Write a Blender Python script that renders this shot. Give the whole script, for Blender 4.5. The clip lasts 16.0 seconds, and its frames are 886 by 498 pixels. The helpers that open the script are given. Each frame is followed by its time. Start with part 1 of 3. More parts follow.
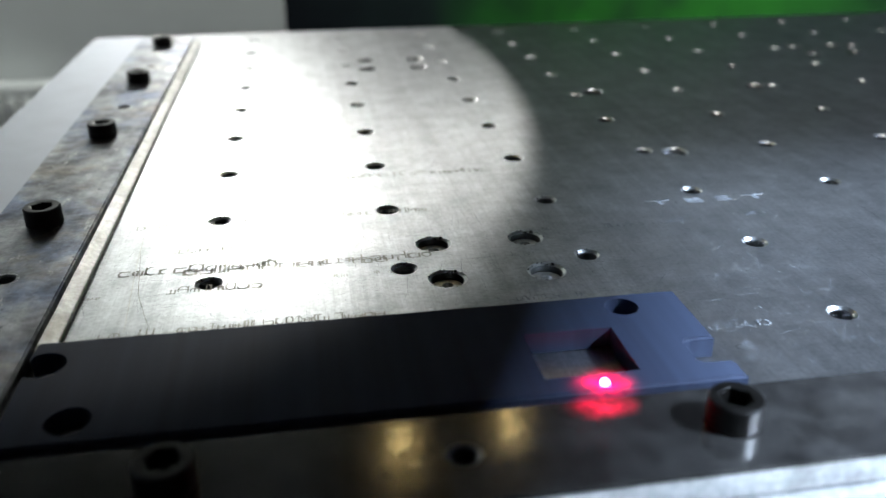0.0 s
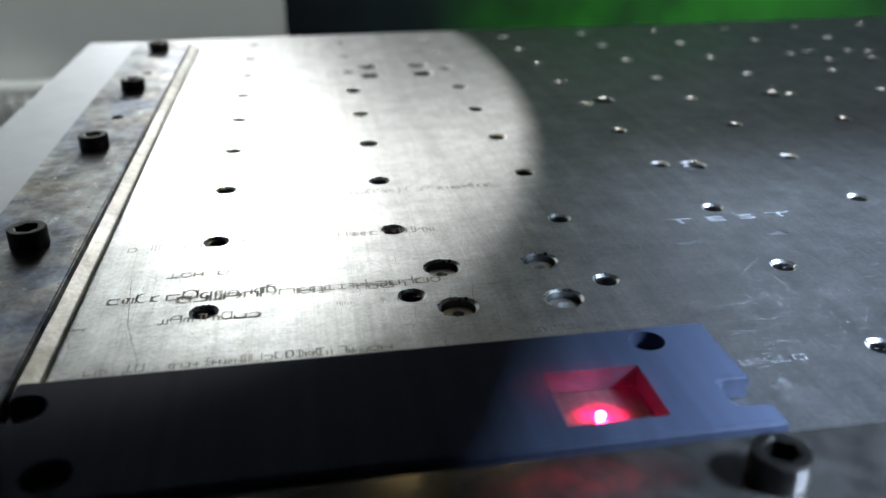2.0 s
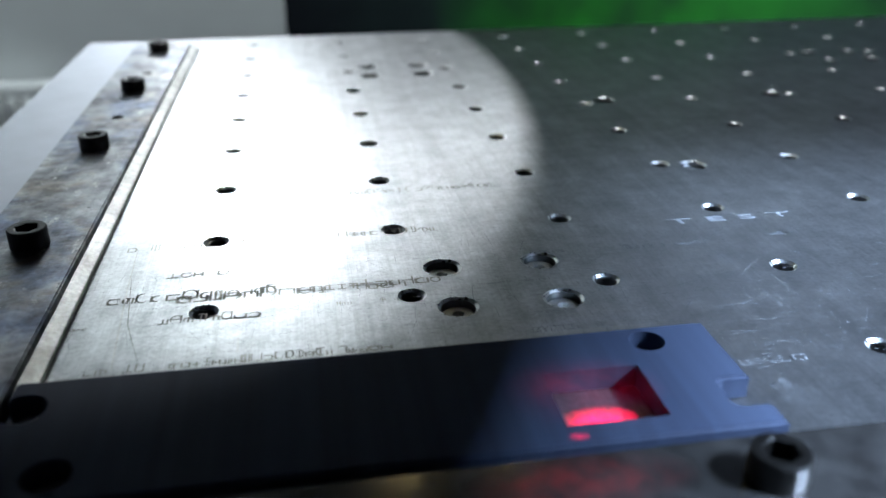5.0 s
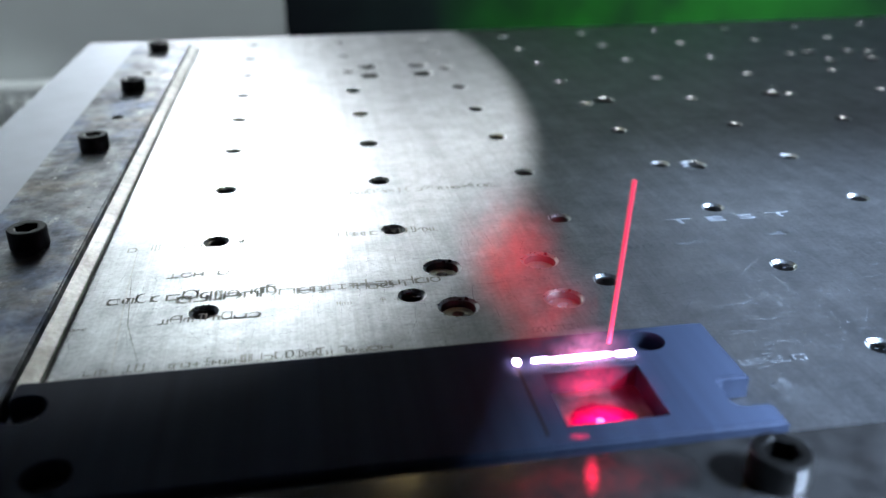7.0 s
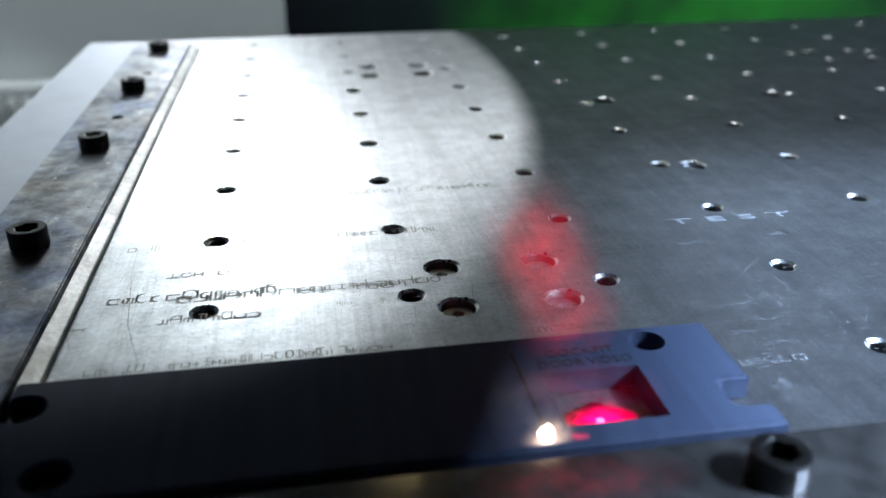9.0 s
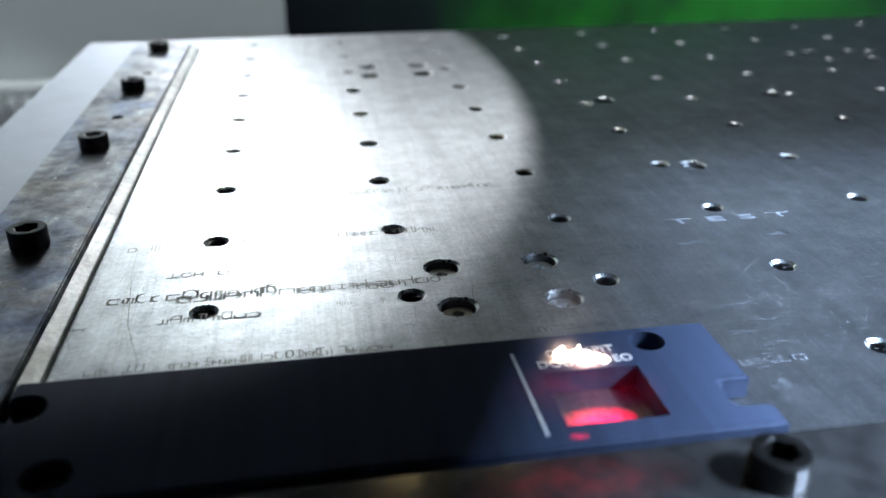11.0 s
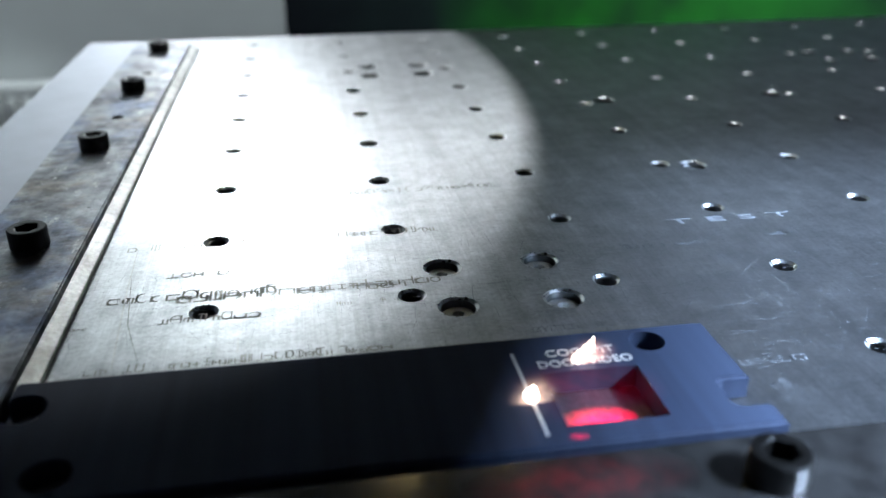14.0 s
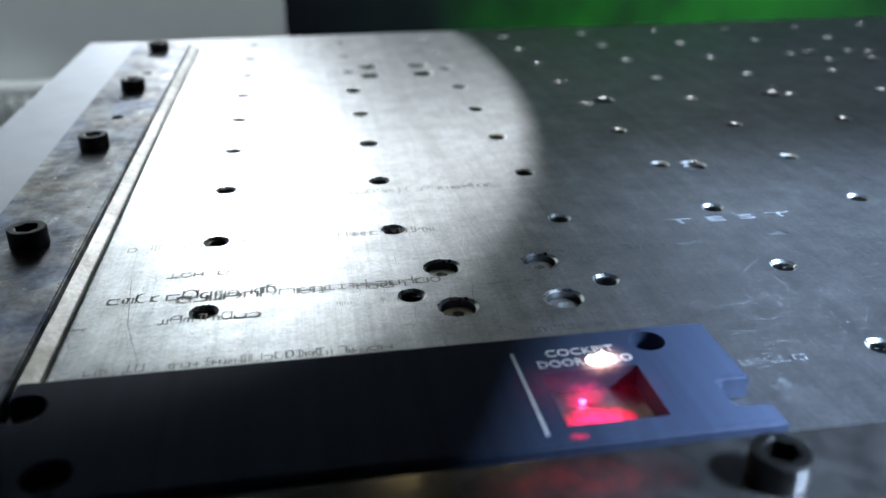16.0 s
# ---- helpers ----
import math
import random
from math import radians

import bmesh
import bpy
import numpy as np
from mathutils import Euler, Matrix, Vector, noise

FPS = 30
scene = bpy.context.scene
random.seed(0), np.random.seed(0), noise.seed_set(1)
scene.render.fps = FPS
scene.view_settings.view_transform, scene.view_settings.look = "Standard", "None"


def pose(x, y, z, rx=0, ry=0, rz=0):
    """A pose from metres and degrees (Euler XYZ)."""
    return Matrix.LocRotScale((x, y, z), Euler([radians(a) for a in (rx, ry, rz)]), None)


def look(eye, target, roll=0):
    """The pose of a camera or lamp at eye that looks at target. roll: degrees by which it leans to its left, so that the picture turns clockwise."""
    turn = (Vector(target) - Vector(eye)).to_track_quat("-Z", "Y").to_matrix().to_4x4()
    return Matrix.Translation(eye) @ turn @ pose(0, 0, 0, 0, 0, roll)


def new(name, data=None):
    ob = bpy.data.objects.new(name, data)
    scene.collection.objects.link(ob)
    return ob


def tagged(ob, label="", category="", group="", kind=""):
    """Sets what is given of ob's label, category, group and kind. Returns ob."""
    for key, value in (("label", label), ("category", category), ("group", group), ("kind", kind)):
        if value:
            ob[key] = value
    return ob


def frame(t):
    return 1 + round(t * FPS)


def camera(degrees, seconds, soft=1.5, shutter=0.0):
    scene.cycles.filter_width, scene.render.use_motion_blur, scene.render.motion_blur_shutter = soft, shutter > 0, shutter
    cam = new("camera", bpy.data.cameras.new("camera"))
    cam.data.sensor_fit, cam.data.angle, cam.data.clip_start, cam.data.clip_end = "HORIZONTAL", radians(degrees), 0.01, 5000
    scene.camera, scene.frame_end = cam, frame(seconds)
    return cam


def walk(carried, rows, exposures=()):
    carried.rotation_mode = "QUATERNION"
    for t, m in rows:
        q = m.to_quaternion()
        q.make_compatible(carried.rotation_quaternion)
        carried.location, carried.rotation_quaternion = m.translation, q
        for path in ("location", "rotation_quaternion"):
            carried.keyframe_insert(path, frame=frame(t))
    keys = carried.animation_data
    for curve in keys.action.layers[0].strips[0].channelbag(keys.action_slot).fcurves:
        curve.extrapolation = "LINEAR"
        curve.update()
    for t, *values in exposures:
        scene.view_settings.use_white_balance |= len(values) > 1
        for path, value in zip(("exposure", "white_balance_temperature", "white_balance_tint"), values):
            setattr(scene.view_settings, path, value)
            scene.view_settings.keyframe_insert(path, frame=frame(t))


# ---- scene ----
cam = camera(55.6, 16.0)
from math import pi, sin, cos

SHIFT = 0.01464                     # the clamped table slides this far towards the camera
CAM = pose(0, 0, 0.094, 90 - 24.89, 0, -9.48) @ pose(0, 0, 0, 0, 0, -0.16)
cam.data.dof.use_dof = True
cam.data.dof.focus_distance = 0.21
cam.data.dof.aperture_fstop = 12.0
walk(cam, [(0, CAM), (16, CAM)], exposures=[(0, -0.05, 6850, 10), (2.6, -0.03, 6750, 10), (3.1, 0.0, 6180, 10), (16, 0.0, 6180, 10)])

# ---- light ----
world = bpy.data.worlds.new("room_dusk")
scene.world = world
world.use_nodes = True
world.node_tree.nodes["Background"].inputs[0].default_value = (0.5, 0.6, 0.8, 1)
world.node_tree.nodes["Background"].inputs[1].default_value = 0.02


def lamp(name, kind, m, energy, colour, **extra):
    d = bpy.data.lights.new(name, kind)
    d.energy, d.color = energy, colour
    for k, v in extra.items():
        if k == "size":
            d.size = v
        elif k == "size_y":
            d.shape, d.size_y = "RECTANGLE", v
        elif k == "radius":
            d.shadow_soft_size = v
        elif k == "spread":
            d.spread = radians(v)
        elif k == "cone":
            d.spot_size = radians(v)
        elif k == "blend":
            d.spot_blend = v
    ob = new(name, d)
    ob.matrix_world = m
    return ob


LAMP_EYE, LAMP_WAY, LAMP_HALF = (-0.08, 1.05, 0.30), (0.0206, -0.8416, -0.5398), 15.18
lamp("work_lamp", "SPOT", look(LAMP_EYE, [a + b for a, b in zip(LAMP_EYE, LAMP_WAY)]), 9.5, (0.95, 0.99, 1.0), radius=0.004, cone=2 * LAMP_HALF - 0.3, blend=0.05)
lamp("ceiling_lamp_right", "AREA", look((1.60, -0.60, 1.72), (0.10, 0.12, 0)), 150, (0.56, 0.73, 1.0), size=0.62, size_y=0.62, spread=80)
# Unseen overhead lamp added to put glints on the holes' chamfers.
lamp("glint_lamp", "AREA", look((0.26, 0.25, 1.72), (0.26, 0.251, 0)), 4.5, (0.92, 0.97, 1.0), size=0.7, size_y=0.28)
# Unseen fill lamp added behind the case to brighten the white wall.
lamp("wall_fill_lamp", "AREA", look((0.10, 1.80, 1.72), (-0.35, 2.2, 0.3)), 46, (0.90, 1.0, 1.0), size=0.3, size_y=0.3)

# ---- materials ----


def material(name):
    m = bpy.data.materials.new(name)
    m.use_nodes = True
    nt = m.node_tree
    return m, nt, nt.nodes["Principled BSDF"]


def coords(nt, scale, kind="Object"):
    tc, mp = nt.nodes.new("ShaderNodeTexCoord"), nt.nodes.new("ShaderNodeMapping")
    mp.inputs["Scale"].default_value = scale
    nt.links.new(tc.outputs[kind], mp.inputs["Vector"])
    return mp.outputs[0]


def noise_tex(nt, scale, detail=4, rough=0.6, vec=(1, 1, 1)):
    n = nt.nodes.new("ShaderNodeTexNoise")
    n.inputs["Scale"].default_value, n.inputs["Detail"].default_value = scale, detail
    n.inputs["Roughness"].default_value = rough
    nt.links.new(coords(nt, vec), n.inputs["Vector"])
    return n.outputs["Fac"]


def ramp(nt, fac, stops):
    r = nt.nodes.new("ShaderNodeValToRGB")
    while len(r.color_ramp.elements) < len(stops):
        r.color_ramp.elements.new(0.5)
    for e, (p, c) in zip(r.color_ramp.elements, stops):
        e.position = p
        e.color = (c, c, c, 1) if isinstance(c, float) else (*c, 1)
    nt.links.new(fac, r.inputs[0])
    return r.outputs[0]


def mixed(nt, fac, a, b, mode="MIX"):
    x = nt.nodes.new("ShaderNodeMix")
    x.data_type, x.blend_type = "RGBA", mode
    if isinstance(fac, float):
        x.inputs[0].default_value = fac
    else:
        nt.links.new(fac, x.inputs[0])
    for i, v in ((6, a), (7, b)):
        if isinstance(v, tuple):
            x.inputs[i].default_value = (*v, 1)
        else:
            nt.links.new(v, x.inputs[i])
    return x.outputs[2]


def bumped(nt, bsdf, height, strength, dist):
    b = nt.nodes.new("ShaderNodeBump")
    b.inputs["Strength"].default_value, b.inputs["Distance"].default_value = strength, dist
    nt.links.new(height, b.inputs["Height"])
    nt.links.new(b.outputs[0], bsdf.inputs["Normal"])


def metal(name, light, dark, r0, r1, brush=(3000, 60, 60), blotch=60, strength=0.25, matte=0.0, wide=0.64, drawn=0.0, skin=0.0):
    m, nt, b = material(name)
    grain = noise_tex(nt, 1.0, 5, 0.7, brush)
    cross = noise_tex(nt, 1.0, 3, 0.6, (90, 2200, 60))
    spots = noise_tex(nt, blotch, 6, 0.65)
    fine = noise_tex(nt, 900, 3, 0.6)
    col = mixed(nt, ramp(nt, spots, [(0.35, 0.0), (0.65, 1.0)]), dark, light)
    band = noise_tex(nt, 1.0, 3, 0.6, (170, 5, 5))
    patch = noise_tex(nt, 160, 5, 0.7)
    coarse = noise_tex(nt, 1.0, 4, 0.7, (700, 16, 60))
    weft = noise_tex(nt, 1.0, 4, 0.7, (14, 800, 60))
    for n, lo in ((grain, 0.86), (coarse, 0.91), (weft, 0.94), (fine, 0.82), (patch, 0.8), (band, 0.84)):
        col = mixed(nt, ramp(nt, n, [(0.36, 0.0), (0.62, 1.0)]), mixed(nt, lo, (0, 0, 0), col), col)
    nt.links.new(col, b.inputs["Base Color"])
    rr = mixed(nt, 0.5, ramp(nt, spots, [(0.3, r1), (0.7, r0)]), ramp(nt, fine, [(0.3, r0), (0.7, r1)]))
    nt.links.new(rr, b.inputs["Roughness"])
    b.inputs["Metallic"].default_value = 1.0
    bumped(nt, b, mixed(nt, 0.35, grain, cross), strength, 0.00006)
    if matte:
        # oxidised skin: part of the surface scatters widely
        d = nt.nodes.new("ShaderNodeBsdfPrincipled")
        d.inputs["Metallic"].default_value, d.inputs["Roughness"].default_value = 1.0 - skin, wide
        nt.links.new(col, d.inputs["Base Color"])
        x, out = nt.nodes.new("ShaderNodeMixShader"), nt.nodes["Material Output"]
        x.inputs[0].default_value = matte
        nt.links.new(b.outputs[0], x.inputs[1])
        nt.links.new(d.outputs[0], x.inputs[2])
        nt.links.new(x.outputs[0], out.inputs[0])
        if drawn:
            # brushed along y: gloss spreads across the brushing
            across = nt.nodes.new("ShaderNodeCombineXYZ")
            across.inputs[0].default_value = 1.0
            for lobe, k in ((b, 0.6 * drawn), (d, drawn)):
                lobe.inputs["Anisotropic"].default_value = k
                nt.links.new(across.outputs[0], lobe.inputs["Tangent"])
    return m


def plain(name, colour, rough, metallic=0.0, scale=300, vary=0.25, bump=0.1, dist=0.0002):
    m, nt, b = material(name)
    n = noise_tex(nt, scale, 5, 0.6)
    big = noise_tex(nt, scale / 12, 3, 0.5)
    lo = tuple(c * (1 - vary) for c in colour)
    hi = tuple(min(1, c * (1 + vary)) for c in colour)
    f = mixed(nt, 0.5, n, big)
    nt.links.new(mixed(nt, ramp(nt, f, [(0.35, 0.0), (0.65, 1.0)]), lo, hi), b.inputs["Base Color"])
    nt.links.new(ramp(nt, n, [(0.3, max(0.0, rough - 0.08)), (0.7, min(1.0, rough + 0.08))]), b.inputs["Roughness"])
    b.inputs["Metallic"].default_value = metallic
    bumped(nt, b, n, bump, dist)
    return m


def glow(name, colour, strength):
    m, nt, b = material(name)
    b.inputs["Base Color"].default_value = (*colour, 1)
    b.inputs["Emission Color"].default_value = (*colour, 1)
    b.inputs["Emission Strength"].default_value = strength
    return m


ALU = metal("brushed_aluminium", (0.82, 0.83, 0.84), (0.60, 0.61, 0.62), 0.26, 0.40, strength=0.14, matte=0.36, wide=0.50, drawn=1.0, skin=0.20)
def stained_rail():
    """Aluminium rail with brown and blue stains, pale rubbed patches and streaks."""
    m = metal("worn_aluminium", (0.74, 0.75, 0.78), (0.17, 0.17, 0.185), 0.22, 0.50, brush=(400, 90, 90), blotch=85, matte=0.5, skin=0.2)
    nt = m.node_tree
    skins = [n for n in nt.nodes if n.type == "BSDF_PRINCIPLED"]
    col = skins[0].inputs["Base Color"].links[0].from_socket
    warm = ramp(nt, noise_tex(nt, 62, 5, 0.7), [(0.50, 0.0), (0.64, 0.5)])
    cool = ramp(nt, noise_tex(nt, 38, 4, 0.6, (1.3, 1, 1)), [(0.48, 0.0), (0.64, 0.7)])
    rub = ramp(nt, noise_tex(nt, 210, 5, 0.75, (1.0, 0.45, 1)), [(0.60, 0.0), (0.70, 0.8)])
    col = mixed(nt, warm, col, mixed(nt, 1.0, col, (0.95, 0.72, 0.46), "MULTIPLY"))
    col = mixed(nt, cool, col, mixed(nt, 1.0, col, (0.48, 0.62, 0.98), "MULTIPLY"))
    col = mixed(nt, rub, col, (0.78, 0.77, 0.74))
    for b in skins:
        nt.links.new(col, b.inputs["Base Color"])
    return m


RAIL = stained_rail()
GLOSSY_RAIL = metal("polished_rail", (0.50, 0.49, 0.47), (0.24, 0.23, 0.22), 0.08, 0.22, brush=(90, 400, 90), blotch=140, strength=0.35, matte=0.18, skin=0.10)
# Paler than the rails: its tone also stands in for light on their faces.
PALE_METAL = metal("pale_metal", (0.9, 0.89, 0.85), (0.55, 0.53, 0.48), 0.3, 0.5, brush=(60, 200, 900), matte=0.7)
BORE = plain("threaded_bore", (0.82, 0.83, 0.82), 0.30, 1.0, 900, 0.1, 0.02)
OXIDE = plain("black_oxide_steel", (0.010, 0.009, 0.008), 0.40, 0.4, 700, 0.5, 0.25)
WALL = plain("white_wall_paint", (0.80, 0.82, 0.81), 0.7, 0.0, 6, 0.05, 0.1)
FLOOR = plain("grey_floor", (0.08, 0.08, 0.08), 0.6, 0.0, 8, 0.2)
HEADPAINT = plain("matt_black_paint", (0.011, 0.011, 0.012), 0.9, 0.0, 60, 0.2)
# Unseen walls and ceiling are kept dark to hold down bounced light.
DARKWALL = plain("dark_unseen_wall", (0.06, 0.06, 0.065), 0.8, 0.0, 8, 0.1)
CEIL = plain("ceiling_paint", (0.12, 0.12, 0.13), 0.8, 0.0, 8, 0.04)
ENAMEL = plain("white_enamel", (0.75, 0.76, 0.75), 0.35, 0.0, 20, 0.05)
BURN = plain("laser_burn", (0.24, 0.23, 0.20), 0.70, 0.6, 1500, 0.6, 0.3)
FROST = plain("laser_frost", (0.21, 0.22, 0.235), 0.7, 0.4, 1500, 0.3, 0.3)
WHITE_MARK = plain("foamed_white_mark", (0.78, 0.75, 0.70), 0.85, 0.0, 2500, 0.3, 0.5)
DARK_MARK = plain("scorched_mark", (0.012, 0.010, 0.012), 0.8, 0.0, 2500, 0.4, 0.4)


def plastic():
    m, nt, b = material("blue_grey_plastic")
    band = noise_tex(nt, 1.0, 2, 0.5, (240, 3, 3))
    fine = noise_tex(nt, 1.0, 2, 0.5, (1600, 40, 300))
    col = mixed(nt, ramp(nt, band, [(0.3, 0.0), (0.7, 1.0)]), (0.032, 0.042, 0.074), (0.049, 0.065, 0.108))
    nt.links.new(col, b.inputs["Base Color"])
    nt.links.new(ramp(nt, band, [(0.3, 0.60), (0.7, 0.72)]), b.inputs["Roughness"])
    b.inputs["Specular IOR Level"].default_value = 0.15
    bumped(nt, b, fine, 0.15, 0.00005)
    return m


PLASTIC = plastic()


def green_panel():
    m, nt, b = material("dark_green_panel")
    n = noise_tex(nt, 9, 3, 0.5)
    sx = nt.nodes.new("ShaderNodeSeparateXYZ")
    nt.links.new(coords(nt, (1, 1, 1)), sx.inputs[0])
    # Light falloff put into the colour: green mid-panel, near black left, dim right.
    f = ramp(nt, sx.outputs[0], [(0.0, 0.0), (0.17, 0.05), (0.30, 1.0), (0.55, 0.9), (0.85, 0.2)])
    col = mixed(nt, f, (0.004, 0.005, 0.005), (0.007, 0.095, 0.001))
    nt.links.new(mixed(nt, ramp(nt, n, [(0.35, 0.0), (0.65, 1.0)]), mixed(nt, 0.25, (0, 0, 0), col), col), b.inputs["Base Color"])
    b.inputs["Roughness"].default_value = 0.7
    b.inputs["Specular IOR Level"].default_value = 0.15
    return m


GREEN = green_panel()
RED_CORE = glow("laser_red_core", (1.0, 0.016, 0.05), 320)
RED_GLOW = glow("hidden_red_glow", (1.0, 0.01, 0.05), 4)
RED_BEAM = glow("laser_red_trace", (1.0, 0.05, 0.12), 1.1)
LED_GLOW = glow("warm_led", (1.0, 0.78, 0.36), 9)
VIOLET = glow("plasma_violet_white", (1.0, 0.60, 1.0), 30)
SPARK = glow("spark_white_hot", (1.0, 0.82, 0.66), 9)

def painted_glow(name, colour, strength, reach, shape, grain, steep=1.0):
    """Scattered light painted as glow on a thin body, fading out towards its rim."""
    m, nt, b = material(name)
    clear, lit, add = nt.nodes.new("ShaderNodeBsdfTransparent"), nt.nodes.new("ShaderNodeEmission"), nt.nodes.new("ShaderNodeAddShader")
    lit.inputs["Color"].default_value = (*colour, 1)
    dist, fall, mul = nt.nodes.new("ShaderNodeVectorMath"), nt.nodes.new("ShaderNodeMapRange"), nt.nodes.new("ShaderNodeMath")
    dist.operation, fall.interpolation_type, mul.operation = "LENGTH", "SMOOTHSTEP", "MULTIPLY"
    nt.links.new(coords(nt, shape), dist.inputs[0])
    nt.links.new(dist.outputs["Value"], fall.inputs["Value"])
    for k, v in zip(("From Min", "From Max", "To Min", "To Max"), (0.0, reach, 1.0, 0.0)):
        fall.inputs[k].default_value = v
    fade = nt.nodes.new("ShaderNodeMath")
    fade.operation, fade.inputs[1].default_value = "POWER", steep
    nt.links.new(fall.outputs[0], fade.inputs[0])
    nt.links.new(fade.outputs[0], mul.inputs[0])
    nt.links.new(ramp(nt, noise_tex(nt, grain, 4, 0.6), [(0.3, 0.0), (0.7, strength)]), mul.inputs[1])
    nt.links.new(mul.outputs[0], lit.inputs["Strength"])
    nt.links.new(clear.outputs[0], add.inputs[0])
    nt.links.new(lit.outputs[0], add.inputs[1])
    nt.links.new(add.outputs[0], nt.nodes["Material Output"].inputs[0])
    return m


# Smoke glows by itself: its lighting is put into the material.
SMOKE = painted_glow("red_glowing_smoke", (1.0, 0.03, 0.07), 0.25, 0.0120, (1, 0, 0.85), 170)
# Laser light on surfaces is painted: these thin sheets glow by themselves.
POOL = painted_glow("red_pool", (1.0, 0.0, 0.07), 3.0, 0.0085, (1, 1.75, 0), 520)
WASH = painted_glow("red_wash", (1.0, 0.02, 0.12), 0.9, 0.0085, (1, 0, 1.6), 200)
RAIL_GLOW = painted_glow("red_on_rail", (1.0, 0.004, 0.06), 1.0, 0.0088, (1, 1.6, 0), 260, 1.6)
RAIL_TINT = painted_glow("faint_red_on_rail", (1.0, 0.02, 0.03), 0.045, 0.021, (1, 2.6, 0), 220)
HAZE = painted_glow("red_on_panel", (1.0, 0.02, 0.10), 0.07, 0.0165, (1, 1.25, 0), 120)
FLECK = painted_glow("red_fleck", (1.0, 0.006, 0.07), 1.6, 0.0022, (1, 1.9, 0), 900)


# Halos of light painted on thin discs; the pale smoke glows likewise.
SPARK_HALO = painted_glow("spark_halo_glow", (1.0, 0.66, 0.46), 1.6, 0.0066, (1, 0, 1), 260, 2.6)
FLAME_HALO = painted_glow("flame_halo_glow", (1.0, 0.52, 0.40), 1.5, 0.0058, (0.8, 0, 1.15), 300, 2.6)
PALE_SMOKE = painted_glow("pale_glowing_smoke", (0.95, 0.82, 0.80), 0.06, 0.0100, (1, 0, 0.9), 240)
PLASMA_HALO = painted_glow("plasma_halo_glow", (1.0, 0.26, 0.55), 1.0, 0.0125, (1, 0, 1.5), 200, 2.6)
DOT_HALO = painted_glow("red_dot_halo", (1.0, 0.0, 0.10), 3.2, 0.0095, (1, 1.25, 0), 330, 2.6)
EMBER_HALO = painted_glow("red_ember_halo", (1.0, 0.01, 0.12), 1.1, 0.0060, (1, 0, 1.1), 420, 1.6)
# Mirror image of the beam, painted as a glowing streak on the rail.
RAIL_STREAK = painted_glow("red_streak_on_rail", (1.0, 0.01, 0.06), 1.3, 0.0058, (3.6, 1, 0), 700)

# ---- mesh helpers ----


def finish(name, bm, mat, smooth=False):
    me = bpy.data.meshes.new(name)
    bmesh.ops.recalc_face_normals(bm, faces=bm.faces)
    bm.to_mesh(me)
    bm.free()
    if mat:
        me.materials.append(mat)
    if smooth:
        for p in me.polygons:
            p.use_smooth = True
    return me


def part(name, bm, mat, parent=None, label="", smooth=False, at=None):
    ob = new(name, finish(name, bm, mat, smooth))
    if parent:
        ob.parent = parent
    if at is not None:
        ob.matrix_basis = at
    if label:
        ob["label"] = label
    return ob


def add_box(bm, x0, x1, y0, y1, z0, z1, bevel=0.0):
    r = bmesh.ops.create_cube(bm, size=1.0, matrix=Matrix.Translation(((x0 + x1) / 2, (y0 + y1) / 2, (z0 + z1) / 2)) @ Matrix.Diagonal((x1 - x0, y1 - y0, z1 - z0, 1)))
    if bevel:
        es = list({e for v in r["verts"] for e in v.link_edges})
        bmesh.ops.bevel(bm, geom=es, offset=bevel, segments=2, affect="EDGES")
    return bm


def box(*a, **k):
    return add_box(bmesh.new(), *a, **k)


def add_cyl(bm, x, y, z0, z1, r, n=24, r2=None):
    bmesh.ops.create_cone(bm, cap_ends=True, segments=n, radius1=r, radius2=r if r2 is None else r2, depth=z1 - z0, matrix=Matrix.Translation((x, y, (z0 + z1) / 2)))
    return bm


def lathe(bm, profile, n=28, x=0, y=0):
    rings = [[bm.verts.new((x + r * cos(2 * pi * i / n), y + r * sin(2 * pi * i / n), z)) for i in range(n)] for r, z in profile]
    for a, b in zip(rings, rings[1:]):
        for i in range(n):
            bm.faces.new((a[i], a[(i + 1) % n], b[(i + 1) % n], b[i]))
    return rings


def cut(ob, bm):
    """Cut the closed forms of bm out of ob."""
    tool = bpy.data.objects.new("cutter", finish("cutter", bm, None))
    scene.collection.objects.link(tool)
    md = ob.modifiers.new("cut", "BOOLEAN")
    md.operation, md.object, md.solver = "DIFFERENCE", tool, "EXACT"
    me = bpy.data.meshes.new_from_object(ob.evaluated_get(bpy.context.evaluated_depsgraph_get()))
    ob.modifiers.clear()
    ob.data = me
    bpy.data.objects.remove(tool)


def letters(name, text, size, mat, parent, m, thick=0.00005, stretch=1.0, space=1.0):
    cu = bpy.data.curves.new(name, "FONT")
    cu.body, cu.size, cu.extrude, cu.space_character = text, size, thick, space
    cu.align_x, cu.align_y = "CENTER", "CENTER"
    cu.resolution_u = 3
    tmp = bpy.data.objects.new("lettering", cu)
    scene.collection.objects.link(tmp)
    me = bpy.data.meshes.new_from_object(tmp.evaluated_get(bpy.context.evaluated_depsgraph_get()))
    bpy.data.objects.remove(tmp)
    me.transform(Matrix.Diagonal((stretch, 1, 1, 1)))
    me.materials.clear()
    me.materials.append(mat)
    ob = new(name, me)
    ob.parent = parent
    ob.matrix_basis = m
    return ob


# ---- room ----
def slab(name, x0, x1, y0, y1, z0, z1, mat, label, category):
    return tagged(part(name, box(x0, x1, y0, y1, z0, z1), mat), label, category, kind="structure")


